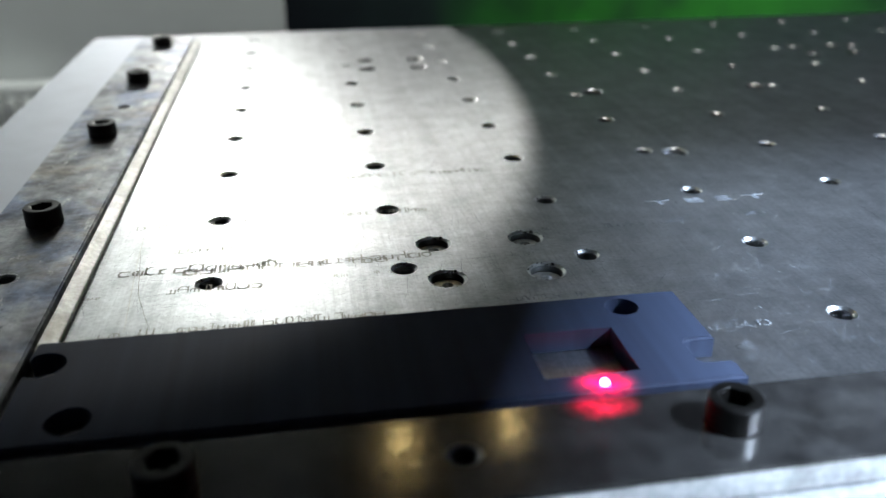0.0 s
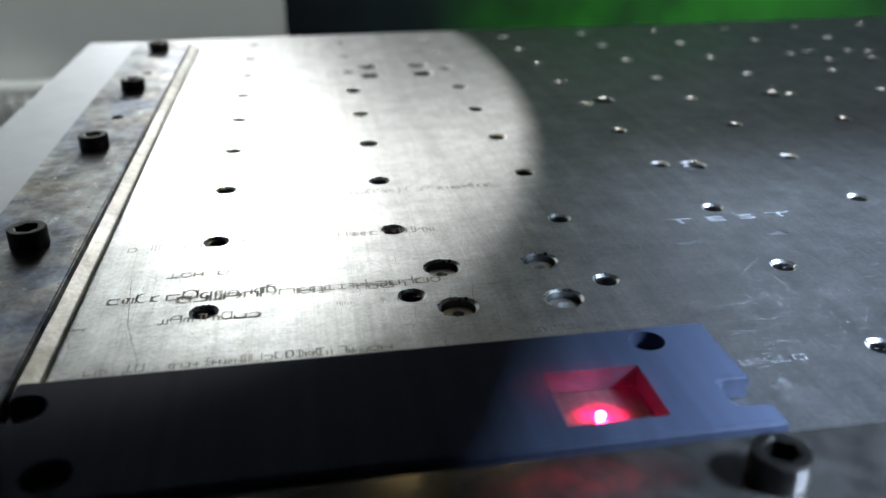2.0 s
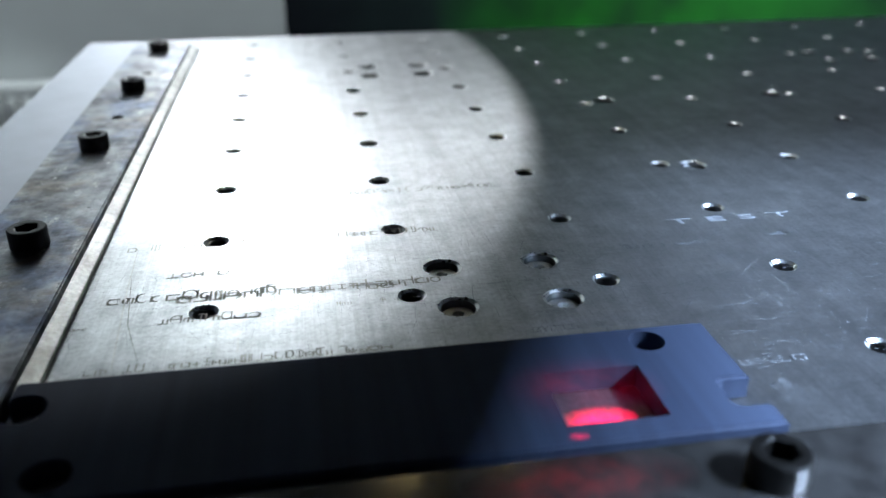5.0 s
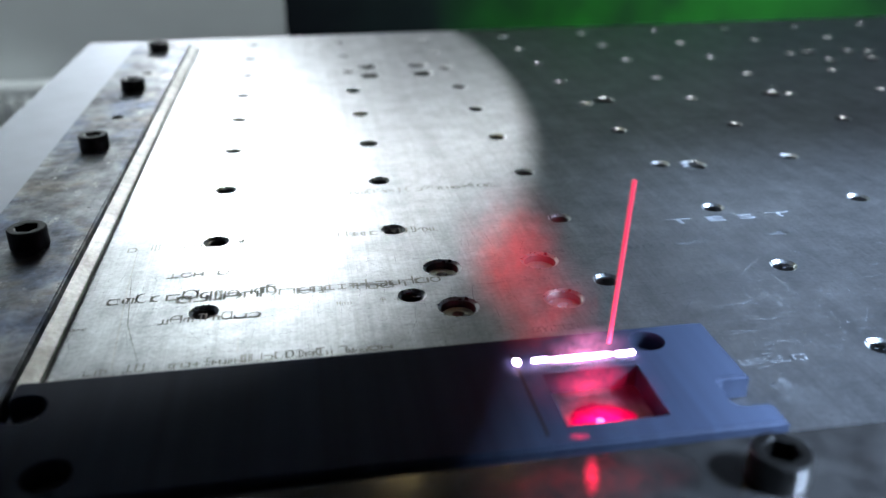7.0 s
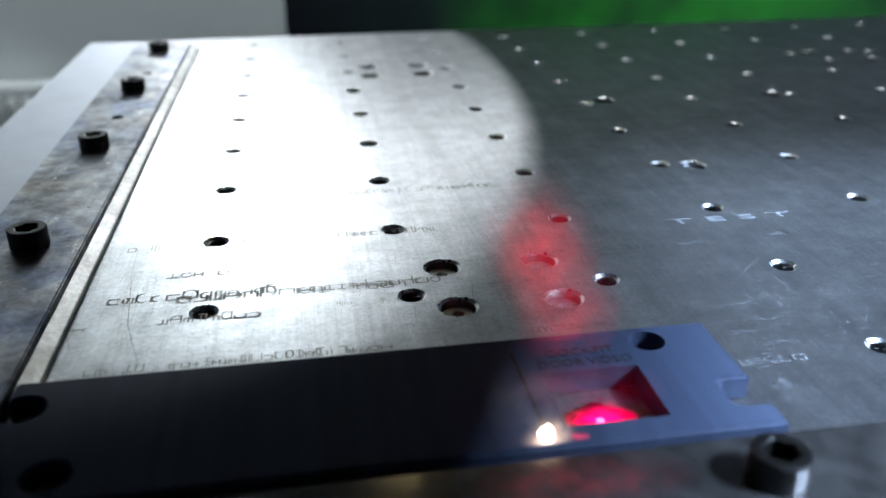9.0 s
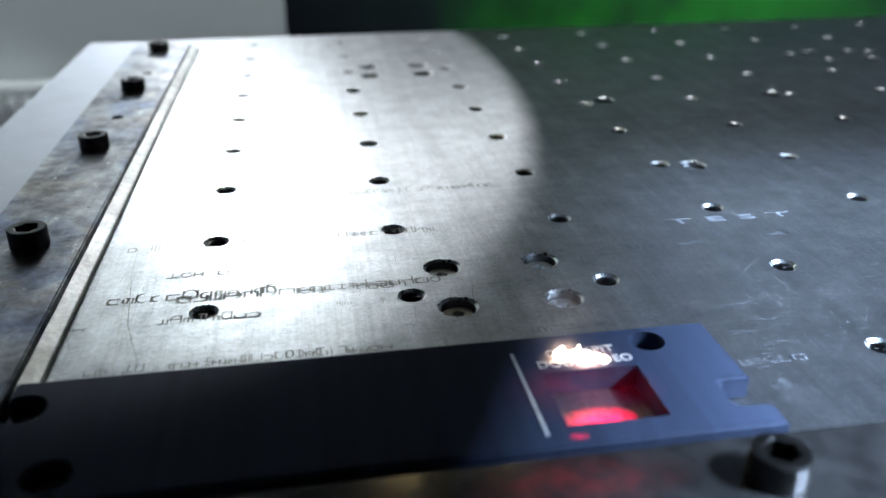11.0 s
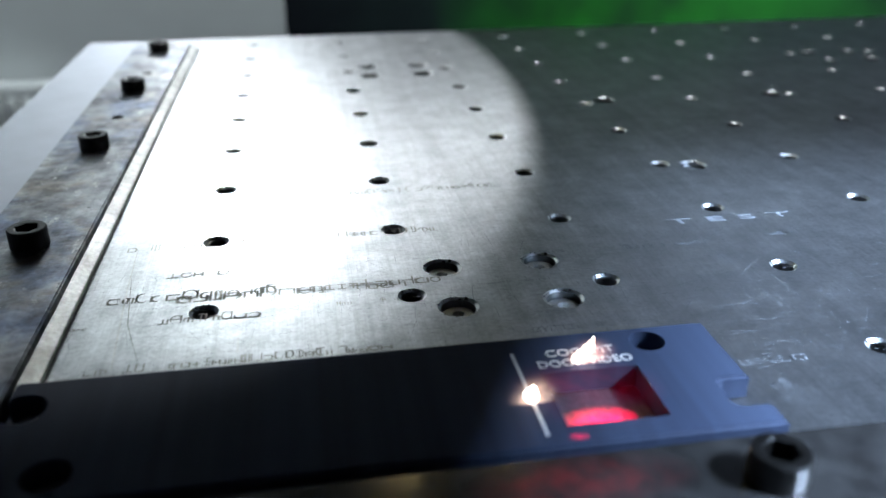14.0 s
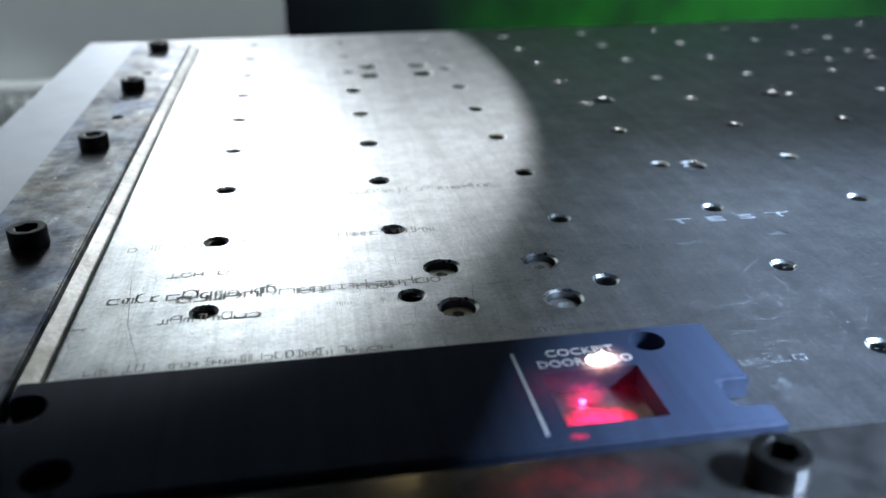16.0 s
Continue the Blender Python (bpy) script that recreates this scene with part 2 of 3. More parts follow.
slab("floor", -1.6, 2.1, -1.6, 2.3, -0.95, -0.85, FLOOR, "grey floor of the workshop room", "floor")
slab("ceiling", -1.6, 2.1, -1.6, 2.3, 1.75, 1.85, CEIL, "plain grey ceiling of the workshop", "ceiling")
slab("wall_north", -1.6, 2.1, 2.2, 2.3, -0.85, 1.75, WALL, "plain white painted wall behind the machine", "wall")
# These three walls are out of view, added dark to deepen the shadows.
slab("wall_west", -1.6, -1.5, -1.5, 2.2, -0.85, 1.75, DARKWALL, "plain dark unseen side wall, added to cut bounced light", "wall")
slab("wall_south", -1.6, 2.1, -1.6, -1.5, -0.85, 1.75, DARKWALL, "plain dark unseen wall behind the camera, added to cut bounced light", "wall")
slab("wall_east", 2.0, 2.1, -1.5, 2.2, -0.85, 1.75, DARKWALL, "plain dark unseen side wall, added to cut bounced light", "wall")

# machine bed under the sliding plate
tagged(part("machine_bed", box(-0.10, 0.46, 0.07, 0.52, -0.85, -0.0145, bevel=0.002), ENAMEL), "white enamelled machine bed under the plate", "machine bed")


def radiator():
    root = tagged(new("radiator"), "white panel radiator with vertical slots below the wall", "radiator")
    for i in range(26):
        part("fin", box(-0.012, 0.012, -0.02, 0.02, -0.5, 0.0, bevel=0.004), ENAMEL, root, at=pose(-1.46 + i * 0.0335, 2.10, -0.42))
    # Black back plate stands for the shade in the slots between fins.
    part("back_plate", box(-1.48, -0.60, 2.13, 2.19, -0.85, -0.405), HEADPAINT, root)
    part("top_rail", box(-1.48, -0.60, 2.11, 2.19, -0.418, -0.395, bevel=0.004), ENAMEL, root)


radiator()


def case():
    root = tagged(new("equipment_case"), "dark green equipment case standing behind the plate", "case")
    root.matrix_basis = pose(-0.015, 1.0, 0)
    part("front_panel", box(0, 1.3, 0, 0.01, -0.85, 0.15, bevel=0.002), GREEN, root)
    # Unseen tall black panel added so the plate mirrors something dark.
    part("upper_panel", box(0, 1.3, 0.002, 0.01, 0.1505, 1.5, bevel=0.002), HEADPAINT, root, "matt black upper panel, unseen, added to darken the plate's reflections")
    part("shell", box(0.002, 1.298, 0.0103, 0.35, -0.85, 0.797, bevel=0.002), OXIDE, root)


case()

# ---- the clamped plate ----
fixture = tagged(new("fixture_plate"), "scratched aluminium fixture plate with threaded holes and two rails", "fixture plate")
X0, SX, Y0, SY = -0.02639, 0.04818, 0.13562, 0.03972
GRID = [(i, j) for i in range(9) for j in range(1, 10)] + [(3, 0), (4, 0)]
COLS = (0, 1, 2, 2.98, 3.96, 4.92, 5.85, 6.79, 7.72)
ROWS = (0, 1, 2, 3, 4, 5, 5.96, 6.94, 7.88, 8.80)
HOLES = [(X0 + SX * COLS[i], Y0 + SY * ROWS[j]) for i, j in GRID]
BIG = [(0.0313, 0.1888), (0.0316, 0.1679), (0.0568, 0.1887), (0.0569, 0.1678),
       (0.0320, 0.4203), (0.0571, 0.4197), (0.0572, 0.4008), (0.0318, 0.4010), (0.2674, 0.4136), (0.2674, 0.3938), (0.2900, 0.4126), (0.2908, 0.3936), (0.1276, 0.2518), (0.1266, 0.3380), (0.2030, 0.3354)]
plate = part("plate", box(-0.0862, 0.44, 0.079, 0.508, -0.014, 0, bevel=0.0006), ALU, fixture, "brushed aluminium plate full of scratches")
part("side_strip", box(-0.118, -0.0864, 0.079, 0.508, -0.014, -0.0002, bevel=0.0006), plain("blasted_aluminium", (0.55, 0.57, 0.62), 0.62, 0.75, 900, 0.06, 0.2), fixture, "pale blasted aluminium strip beside the rail")
bm = bmesh.new()
for x, y in HOLES:
    add_cyl(bm, x, y, -0.02, 0.01, 0.0034, 16)
cut(plate, bm)
bm = bmesh.new()
for x, y in BIG:
    add_cyl(bm, x, y, -0.0032, 0.01, 0.00478, 28)
cut(plate, bm)


def thread():
    bm = bmesh.new()
    prof = [(0.00350, 0.00005), (0.00345, 0.00004), (0.00328, -0.00011), (0.00308, -0.00028), (0.00288, -0.00045), (0.00268, -0.00062)]
    for k in range(9):
        prof += [(0.00235, -0.0009 - 0.001 * k), (0.0027, -0.0014 - 0.001 * k)]
    lathe(bm, prof, 16)
    me = finish("thread", bm, BORE, True)
    # Shade down the hole is put into the colour: darker below the chamfer.
    me.materials.append(plain("shaded_thread", (0.20, 0.20, 0.20), 0.35, 1.0, 900, 0.2, 0.02))
    for p in me.polygons:
        p.material_index = int(p.center.z < -0.0006)
    return me


thread_mesh = thread()
bm = bmesh.new()
lathe(bm, [(0.0050, 0.00005), (0.0048, 0.00006), (0.0044, -0.00024), (0.0041, -0.00047), (0.0041, -0.0030)], 28)
# Bore wall coloured dark for shade; the chamfer keeps bright metal for glints.
bore_mesh = finish("counterbore", bm, plain("shaded_bore", (0.28, 0.28, 0.28), 0.34, 1.0, 900, 0.2, 0.03), False)
bore_mesh.materials.append(BORE)
for p in bore_mesh.polygons:
    p.material_index = int(p.center.z > -0.0005)
bm = bmesh.new()
rings = lathe(bm, [(0.0041, -0.0030), (0.0038, -0.0021), (0.0034, -0.0019), (0.0014, -0.0019)], 24)
pit = lathe(bm, [(0.0014, -0.0019), (0.0012, -0.0030)], 24)
bm.faces.new(pit[-1])
sunk_mesh = finish("sunk_screw", bm, plain("bright_steel", (0.60, 0.61, 0.60), 0.45, 1.0, 1200, 0.2, 0.03), False)
for x, y in BIG:
    ob = new("counterbored_hole", bore_mesh)
    ob.parent, ob.matrix_basis = fixture, pose(x, y, 0)
    screw = new("sunk_screw", sunk_mesh)
    screw.parent, screw.matrix_basis = ob, pose(0, 0, 0, 0, 0, 40 * x)
    screw["label"] = "bright steel screw sunk in the bore"
for x, y in HOLES:
    ob = new("threaded_hole", thread_mesh)
    ob.parent, ob.matrix_basis = fixture, pose(x, y, 0)


def rail(name, x0, x1, y0, y1, label, mat):
    return part(name, box(x0, x1, y0, y1, 0.0001, 0.005, bevel=0.0004), mat, fixture, label)


side_rail = rail("side_rail", -0.086, -0.0584, 0.079, 0.476, "worn aluminium rail along the plate's side", RAIL)
# Pale strip puts the light on the rail's front face into the colour.
part("pale_rail_strip", box(-0.058, 0.139, 0.0825, 0.08295, 0.0003, 0.0046), PALE_METAL, fixture, "pale strip painted as the lit front face of the front rail")
# Slope shaped to mirror the work lamp as a bright band.
bm = bmesh.new()
ends = [[bm.verts.new((x, y, z)) for x, z in ((-0.05838, 0.0001), (-0.0551, 0.0001), (-0.0549, 0.0012), (-0.0552, 0.0017), (-0.05838, 0.0029))] for y in (0.1448, 0.475)]
bm.faces.new(ends[0])
bm.faces.new(ends[1])
for k in range(5):
    bm.faces.new((ends[0][k], ends[0][(k + 1) % 5], ends[1][(k + 1) % 5], ends[1][k]))
part("pale_rail_strip", bm, PALE_METAL, fixture, "bright slope along the side rail, pitched to catch the work lamp")
front_rail = rail("front_rail", -0.0582, 0.14, 0.083, 0.1062, "dark worn rail along the plate's front edge", GLOSSY_RAIL)


for host, spots in ((side_rail, [(-0.0723, 0.1754), (-0.0712, 0.3285), (-0.0708, 0.4020)]), (front_rail, [(0.0217, 0.0946), (0.118, 0.0946)])):
    bm = bmesh.new()
    for x, y in spots:
        add_cyl(bm, x, y, -0.001, 0.01, 0.0026, 20)
    cut(host, bm)
    for x, y in spots:
        ob = new("threaded_hole", thread_mesh)
        ob.parent, ob.matrix_basis = host, pose(x, y, 0.005) @ Matrix.Diagonal((0.9, 0.9, 0.48, 1))


def screw_mesh():
    bm = bmesh.new()
    rings = lathe(bm, [(0.0045, 0), (0.0048, 0.0004), (0.0048, 0.0048), (0.0045, 0.0052), (0.0032, 0.0052)], 32)
    hexa = [bm.verts.new((0.0029 * cos(pi * k / 3), 0.0029 * sin(pi * k / 3), 0.0050)) for k in range(6)]
    low = [bm.verts.new((0.0028 * cos(pi * k / 3), 0.0028 * sin(pi * k / 3), 0.0022)) for k in range(6)]
    top = rings[-1]
    for k in range(6):
        a = [top[(round(k * 32 / 6) + q) % 32] for q in range(round((k + 1) * 32 / 6) - round(k * 32 / 6) + 1)]
        bm.faces.new([hexa[(k + 1) % 6], hexa[k]] + a)
        bm.faces.new((hexa[k], hexa[(k + 1) % 6], low[(k + 1) % 6], low[k]))
    bm.faces.new(low)
    return finish("cap_screw", bm, OXIDE)


SCREW = screw_mesh()
for x, y, host in [(-0.0715, 0.2090 + 0.0805 * k, side_rail) for k in (-1, 0, 1, 2, 3)] + [(0.0695, 0.0955, front_rail), (-0.0257, 0.0950, front_rail)]:
    ob = new("cap_screw", SCREW)
    ob.parent, ob.matrix_basis = host, pose(x, y, 0.005, 0, 0, random.uniform(0, 60))
    ob["label"] = "black oxide socket head cap screw"

# ---- the plastic panel being engraved ----
panel = tagged(new("switch_panel"), "blue-grey plastic switch panel with a square cut-out, being engraved", "panel")
TOP = 0.005


def panel_body():
    bm = bmesh.new()
    outline = [(-0.0572, 0.1085), (0.0795, 0.1085), (0.0795, 0.1134), (0.0786, 0.1146), (0.0742, 0.1146), (0.0730, 0.1151), (0.0725, 0.1162), (0.0725, 0.1214), (0.0730, 0.1225), (0.0742, 0.1230), (0.0795, 0.1230), (0.0795, 0.1440), (-0.0572, 0.1440)]
    low = [bm.verts.new((x, y, 0.0002)) for x, y in outline]
    up = [bm.verts.new((x, y, TOP)) for x, y in outline]
    n = len(low)
    bm.faces.new(low[::-1])
    bm.faces.new(up)
    for i in range(n):
        bm.faces.new((low[i], low[(i + 1) % n], up[(i + 1) % n], up[i]))
    bmesh.ops.recalc_face_normals(bm, faces=bm.faces)
    rim = [e for e in bm.edges if all(v.co.z > 0.004 for v in e.verts)]
    bmesh.ops.bevel(bm, geom=rim, offset=0.0006, segments=3, affect="EDGES")
    ob = part("body", bm, PLASTIC, panel)
    tool = box(0.0408, 0.0598, 0.1138, 0.1302, -0.01, 0.01)
    add_cyl(tool, 0.0651, 0.1384, -0.01, 0.01, 0.0037, 32)
    add_cyl(tool, -0.0540, 0.1350, -0.01, 0.01, 0.0045, 32)
    add_cyl(tool, -0.0450, 0.1154, -0.01, 0.01, 0.0040, 32)
    cut(ob, tool)


panel_body()


# unseen laser head above the work, its outline shaped to shade the panel
head = tagged(new("laser_marker"), "dark grey laser marking machine over the plate, unseen, shaped to shade it", "laser marker")
bm = bmesh.new()
plan = [(-0.41, -0.12), (0.143, -0.12), (0.227, 0.055), (0.258, 0.115), (0.276, 0.25), (-0.41, 0.25)]
low, up = ([bm.verts.new((x, y, z)) for x, y in plan] for z in (0.165, 0.32))
bm.faces.new(low)
bm.faces.new(up)
for k in range(6):
    bm.faces.new((low[k], low[(k + 1) % 6], up[(k + 1) % 6], up[k]))
bmesh.ops.bevel(bm, geom=bm.edges[:], offset=0.004, segments=2, affect="EDGES")
part("housing", bm, HEADPAINT, head)
# Unseen shelf, widened to keep the front rail's reflection dark.
part("lamp_shelf", box(-0.40, 0.120, 0.2503, 0.400, 0.1650, 0.176, bevel=0.001), HEADPAINT, head, "flat black unseen shelf carrying two warm lights, widened to darken the rail's reflection")
for x, y in ((0.032, 0.310), (0.086, 0.323)):
    bm = bmesh.new()
    lathe(bm, [(0.0085, 0.1648), (0.0095, 0.1640), (0.0095, 0.1610), (0.0080, 0.1600)], 24, x, y)
    led = part("led", bm, OXIDE, head, "small warm working light with a black rim")
    bm = bmesh.new()
    top = lathe(bm, [(0.0062, 0.1602), (0.0050, 0.1594), (0.0030, 0.1590)], 24, x, y)
    bm.faces.new(top[-1])
    part("lens", bm, LED_GLOW, led)
part("column", box(-0.52, -0.42, 0.66, 0.80, -0.85, 0.42, bevel=0.006), HEADPAINT, head)
# Unseen upright board added to keep the right lamp off the far plate.
part("shade_board", box(0.2665, 0.95, 0.157, 0.187, 0.165, 1.15, bevel=0.006), HEADPAINT, head)
part("arm", box(-0.52, -0.4102, 0.18, 0.6598, 0.20, 0.30), HEADPAINT, head)

# engraving
letter_at = [("COCKPIT", 0.0503, 0.1367, 0.0140), ("DOOR VIDEO", 0.0503, 0.1330, 0.0190)]


def engraved(name, mat, z):
    made = []
    for text, x, y, wide in letter_at:
        ob = letters(name, text, 0.0034, mat, panel, pose(x, y, z))
        k = wide / ob.dimensions.x
        ob.data.transform(Matrix.Diagonal((k, 1.0, 1, 1)))
        made.append(ob)
    return made


dark_text = engraved("scorched_lettering", DARK_MARK, TOP + 0.00008)
white_text = engraved("engraved_lettering", WHITE_MARK, TOP + 0.00012)
dark_line = part("scorched_line", box(-0.0003, 0.0003, -0.0132, 0.0132, 0, 0.00008), DARK_MARK, panel, "dark scorched line")
white_line = part("engraved_line", box(-0.00035, 0.00035, -0.0132, 0.0132, 0, 0.00012), WHITE_MARK, panel, "pale engraved line")

# ---- marks on the plate ----


def strip(bm, pts, w, z):
    """A thin raised ribbon along a line of points."""
    prev = None
    for i, (x, y) in enumerate(pts):
        a, b = pts[max(i - 1, 0)], pts[min(i + 1, len(pts) - 1)]
        d = Vector((b[0] - a[0], b[1] - a[1]))
        d = d.normalized() if d.length else Vector((1, 0))
        k = w / 2 * (0.4 + 0.6 * sin(pi * (i + 0.5) / len(pts)))
        n = Vector((-d.y, d.x)) * k
        cur = (bm.verts.new((x + n.x, y + n.y, z)), bm.verts.new((x - n.x, y - n.y, z)))
        if prev:
            bm.faces.new((prev[0], prev[1], cur[1], cur[0]))
        prev = cur


def bars(name, mat, x0, x1, y, h, seed, dense=0.8, label="", thick=1.0):
    """Unreadable writing: plain short strokes on one line, some lines struck twice."""
    rnd = random.Random(seed)
    bm = bmesh.new()
    x = x0
    while x < x1:
        w = h * rnd.uniform(0.45, 0.75)
        if rnd.random() < dense:
            low = h * (0.62 if rnd.random() < 0.7 else 1.0)
            t = h * rnd.uniform(0.10, 0.16) * thick
            b0 = y - h / 2
            for q in range(rnd.choice((3, 3, 4))):
                k = rnd.random()
                if k < 0.45:
                    u = x + rnd.choice((0, 0.5, 1.0)) * w
                    strip(bm, [(u, b0), (u, b0 + low)], t, 0.00005)
                elif k < 0.75:
                    v = b0 + low * rnd.choice((0.05, 0.5, 0.95))
                    strip(bm, [(x, v), (x + w, v)], t, 0.00006)
                else:
                    c, r = rnd.uniform(0, 6), low / 2
                    strip(bm, [(x + w / 2 + w / 2 * cos(c + g * 0.6), b0 + r + r * sin(c + g * 0.6)) for g in range(7)], t, 0.00007)
        x += w + h * 0.16
    return part(name, bm, mat, fixture, label)


BURNT = [(-0.049, -0.012, 0.1846, 0.0046, 0.9), (-0.033, -0.004, 0.1832, 0.0052, 0.85), (-0.002, 0.030, 0.1834, 0.0042, 0.9), (0.0, 0.02, 0.1822, 0.004, 0.7),
         (0.0065, 0.033, 0.2142, 0.004, 0.85), (-0.049, -0.015, 0.2138, 0.004, 0.5), (-0.037, -0.015, 0.1962, 0.004, 0.7), (-0.036, -0.0145, 0.1728, 0.0036, 0.9),
         (-0.057, -0.05, 0.1722, 0.002, 0.6), (0.0118, 0.055, 0.2457, 0.004, 0.8), (-0.048, 0.013, 0.1536, 0.003, 0.8), (0.0, 0.018, 0.1742, 0.002, 0.3)]
for k, (x0, x1, y, h, dn) in enumerate(BURNT):
    bars("burnt_marking", BURN, x0, x1, y, h, 40 + k, min(1.0, dn + 0.15), "dark burnt illegible marking")
ob = letters("frosted_lettering", "T E S T", 0.0060, FROST, fixture, pose(0.1185, 0.2068, 0.00003), space=1.0)
ob.data.transform(Matrix.Diagonal((0.038 / ob.dimensions.x, 0.8, 1, 1)))
for k, (x0, x1, y, h) in enumerate([(0.081, 0.109, 0.1928, 0.0028), (0.1215, 0.129, 0.1945, 0.0026), (0.0845, 0.097, 0.1352, 0.0036), (0.0865, 0.090, 0.1262, 0.003), (0.044, 0.062, 0.1546, 0.0022), (0.05, 0.056, 0.1785, 0.0018), (0.058, 0.064, 0.1935, 0.002)]):
    bars("frosted_marking", FROST, x0, x1, y, h, 80 + k, 0.9, "pale frosted illegible marking", 0.6)


def scratches():
    rnd = random.Random(11)
    bm = bmesh.new()
    for k in range(2000):
        if k < 900:
            x, y = rnd.gauss(0.10, 0.03), rnd.gauss(0.155, 0.03)
        elif k < 1250:
            x, y = rnd.uniform(-0.055, 0.05), rnd.uniform(0.146, 0.2)
        else:
            x, y = rnd.uniform(-0.05, 0.40), rnd.uniform(0.12, 0.46)
        if not (-0.055 < x < 0.43 and 0.11 < y < 0.5):
            continue
        a = rnd.choice((rnd.gauss(1.57, 0.12), rnd.gauss(0, 0.1), rnd.uniform(0, pi)))
        ln, bend = rnd.choice((0.0012, 0.0022, 0.004, 0.008)) * rnd.uniform(0.5, 1.3), rnd.gauss(0, 22)
        pts = []
        for q in range(6):
            pts.append((x, y))
            x, y, a = x + cos(a) * ln / 5, y + sin(a) * ln / 5, a + bend * ln / 5
        strip(bm, pts, rnd.choice((0.00004, 0.00006, 0.00010)) * rnd.uniform(0.7, 1.2), 0.00004)
    return part("scratching", bm, FROST, fixture, "fine pale scratching")


tagged(scratches(), kind="stuff")
bm = bmesh.new()
strip(bm, [(-0.0465, 0.213), (-0.0455, 0.19), (-0.0440, 0.17), (-0.0428, 0.154)], 0.0003, 0.00008)
strip(bm, [(-0.018, 0.166), (-0.0178, 0.156)], 0.0003, 0.00008)
part("bright_scratch", bm, PALE_METAL, fixture, "long bright scratch")
bm = bmesh.new()
strip(bm, [(-0.0455, 0.196), (-0.0440, 0.184), (-0.0425, 0.172), (-0.0400, 0.163), (-0.0375, 0.1545)], 0.00016, 0.00008)
part("dark_scratch", bm, BURN, fixture, "thin dark scratch")

# ---- laser light as glowing beads, rod and painted sheets, sparks and smoke ----


def blob(bm, x, y, z, rx, ry, rz, seed=0, rough=0.0, div=2):
    r = bmesh.ops.create_icosphere(bm, subdivisions=div, radius=1.0)
    for v in r["verts"]:
        k = 1 + rough * noise.noise(v.co * 1.7 + Vector((seed * 3.1, 0, 0)))
        if max(rx, ry) > 2.5 * min(rx, ry):
            # long pieces get blunt ends
            q = v.co.y if ry > rx else v.co.x
            side = max(0.05, math.sqrt(max(0.0, 1 - q * q)))
            wide = (1 - abs(q) ** 8) / side
            v.co = Vector((v.co.x * wide, q, v.co.z * wide)) if ry > rx else Vector((q, v.co.y * wide, v.co.z * wide))
        v.co = Vector((x + v.co.x * rx * k, y + v.co.y * ry * k, z + v.co.z * rz * k))


def laser_thing(name, blobs, mat, label, category, rough=0.25):
    bm = bmesh.new()
    for k, b in enumerate(blobs):
        blob(bm, *b, seed=k, rough=rough)
    return tagged(part(name, bm, mat, smooth=True), label, category)


red_dot = laser_thing("laser_dot", [(0, 0, 0, 0.0009, 0.0009, 0.0007)], RED_CORE, "bright red pilot laser dot on the work", "laser dot", 0.0)
ember = laser_thing("laser_dot", [(0, 0, 0, 0.0007, 0.0007, 0.0005)], glow("laser_red_ember", (1.0, 0.06, 0.20), 9), "faint pink pilot laser dot inside the cut-out", "laser dot", 0.0)
red_pool = laser_thing("painted_scatter", [(0.0, 0.0, 0, 0.0085, 0.0050, 0.00010)], POOL, "painted pool of red laser light inside the cut-out", "laser light", 0.35)
red_fleck = laser_thing("painted_scatter", [(0.0, 0.0, 0, 0.0022, 0.0012, 0.00005)], FLECK, "painted fleck of red laser light on the panel's rim", "laser light", 0.4)
rail_glow = laser_thing("painted_scatter", [(0, 0, 0, 0.0088, 0.0040, 0.00005), (-0.0046, -0.0049, 0, 0.0040, 0.0019, 0.00004)], RAIL_GLOW, "painted red laser light on the front rail", "laser light", 0.3)
rail_tint = laser_thing("painted_scatter", [(0, 0, 0, 0.021, 0.0080, 0.00003)], RAIL_TINT, "faint painted red laser light on the front rail", "laser light", 0.2)
panel_glow = laser_thing("painted_scatter", [(0, 0, 0, 0.0165, 0.0132, 0.00004)], HAZE, "faint painted red laser light around the cut-out", "laser light", 0.2)
red_wash = laser_thing("painted_scatter", [(0, 0, 0, 0.0085, 0.0004, 0.0055)], WASH, "painted wash of red laser light over the cut-out", "laser light", 0.2)
# Hidden emitter added behind the near edge to redden the cut-out.
red_source = laser_thing("hidden_emitter", [(0, 0, 0, 0.0060, 0.0007, 0.0007)], RED_GLOW, "hidden red emitter added at the cut-out's near edge", "laser light", 0.0)
beam = tagged(part("laser_beam", add_cyl(bmesh.new(), 0, 0, -0.045, 0, 0.00042, 12), RED_BEAM), "thin red pilot laser beam standing in the smoke", "laser beam")
bar_mid = laser_thing("plasma_line", [(0, 0, 0, 0.0072, 0.00052, 0.0005)], VIOLET, "violet-white glowing line along the engraving", "plasma", 0.15)
bar_left = laser_thing("plasma_line", [(0, 0, 0, 0.0019, 0.00046, 0.0005)], VIOLET, "violet-white glowing line along the engraving", "plasma", 0.15)
bar_right = laser_thing("plasma_line", [(0, 0, 0, 0.0023, 0.0006, 0.0005)], VIOLET, "violet-white glowing line along the engraving", "plasma", 0.15)
plasma_dot = laser_thing("plasma_dot", [(0, 0, 0, 0.0008, 0.0009, 0.0007)], VIOLET, "violet-white glowing dot on the panel", "plasma", 0.1)
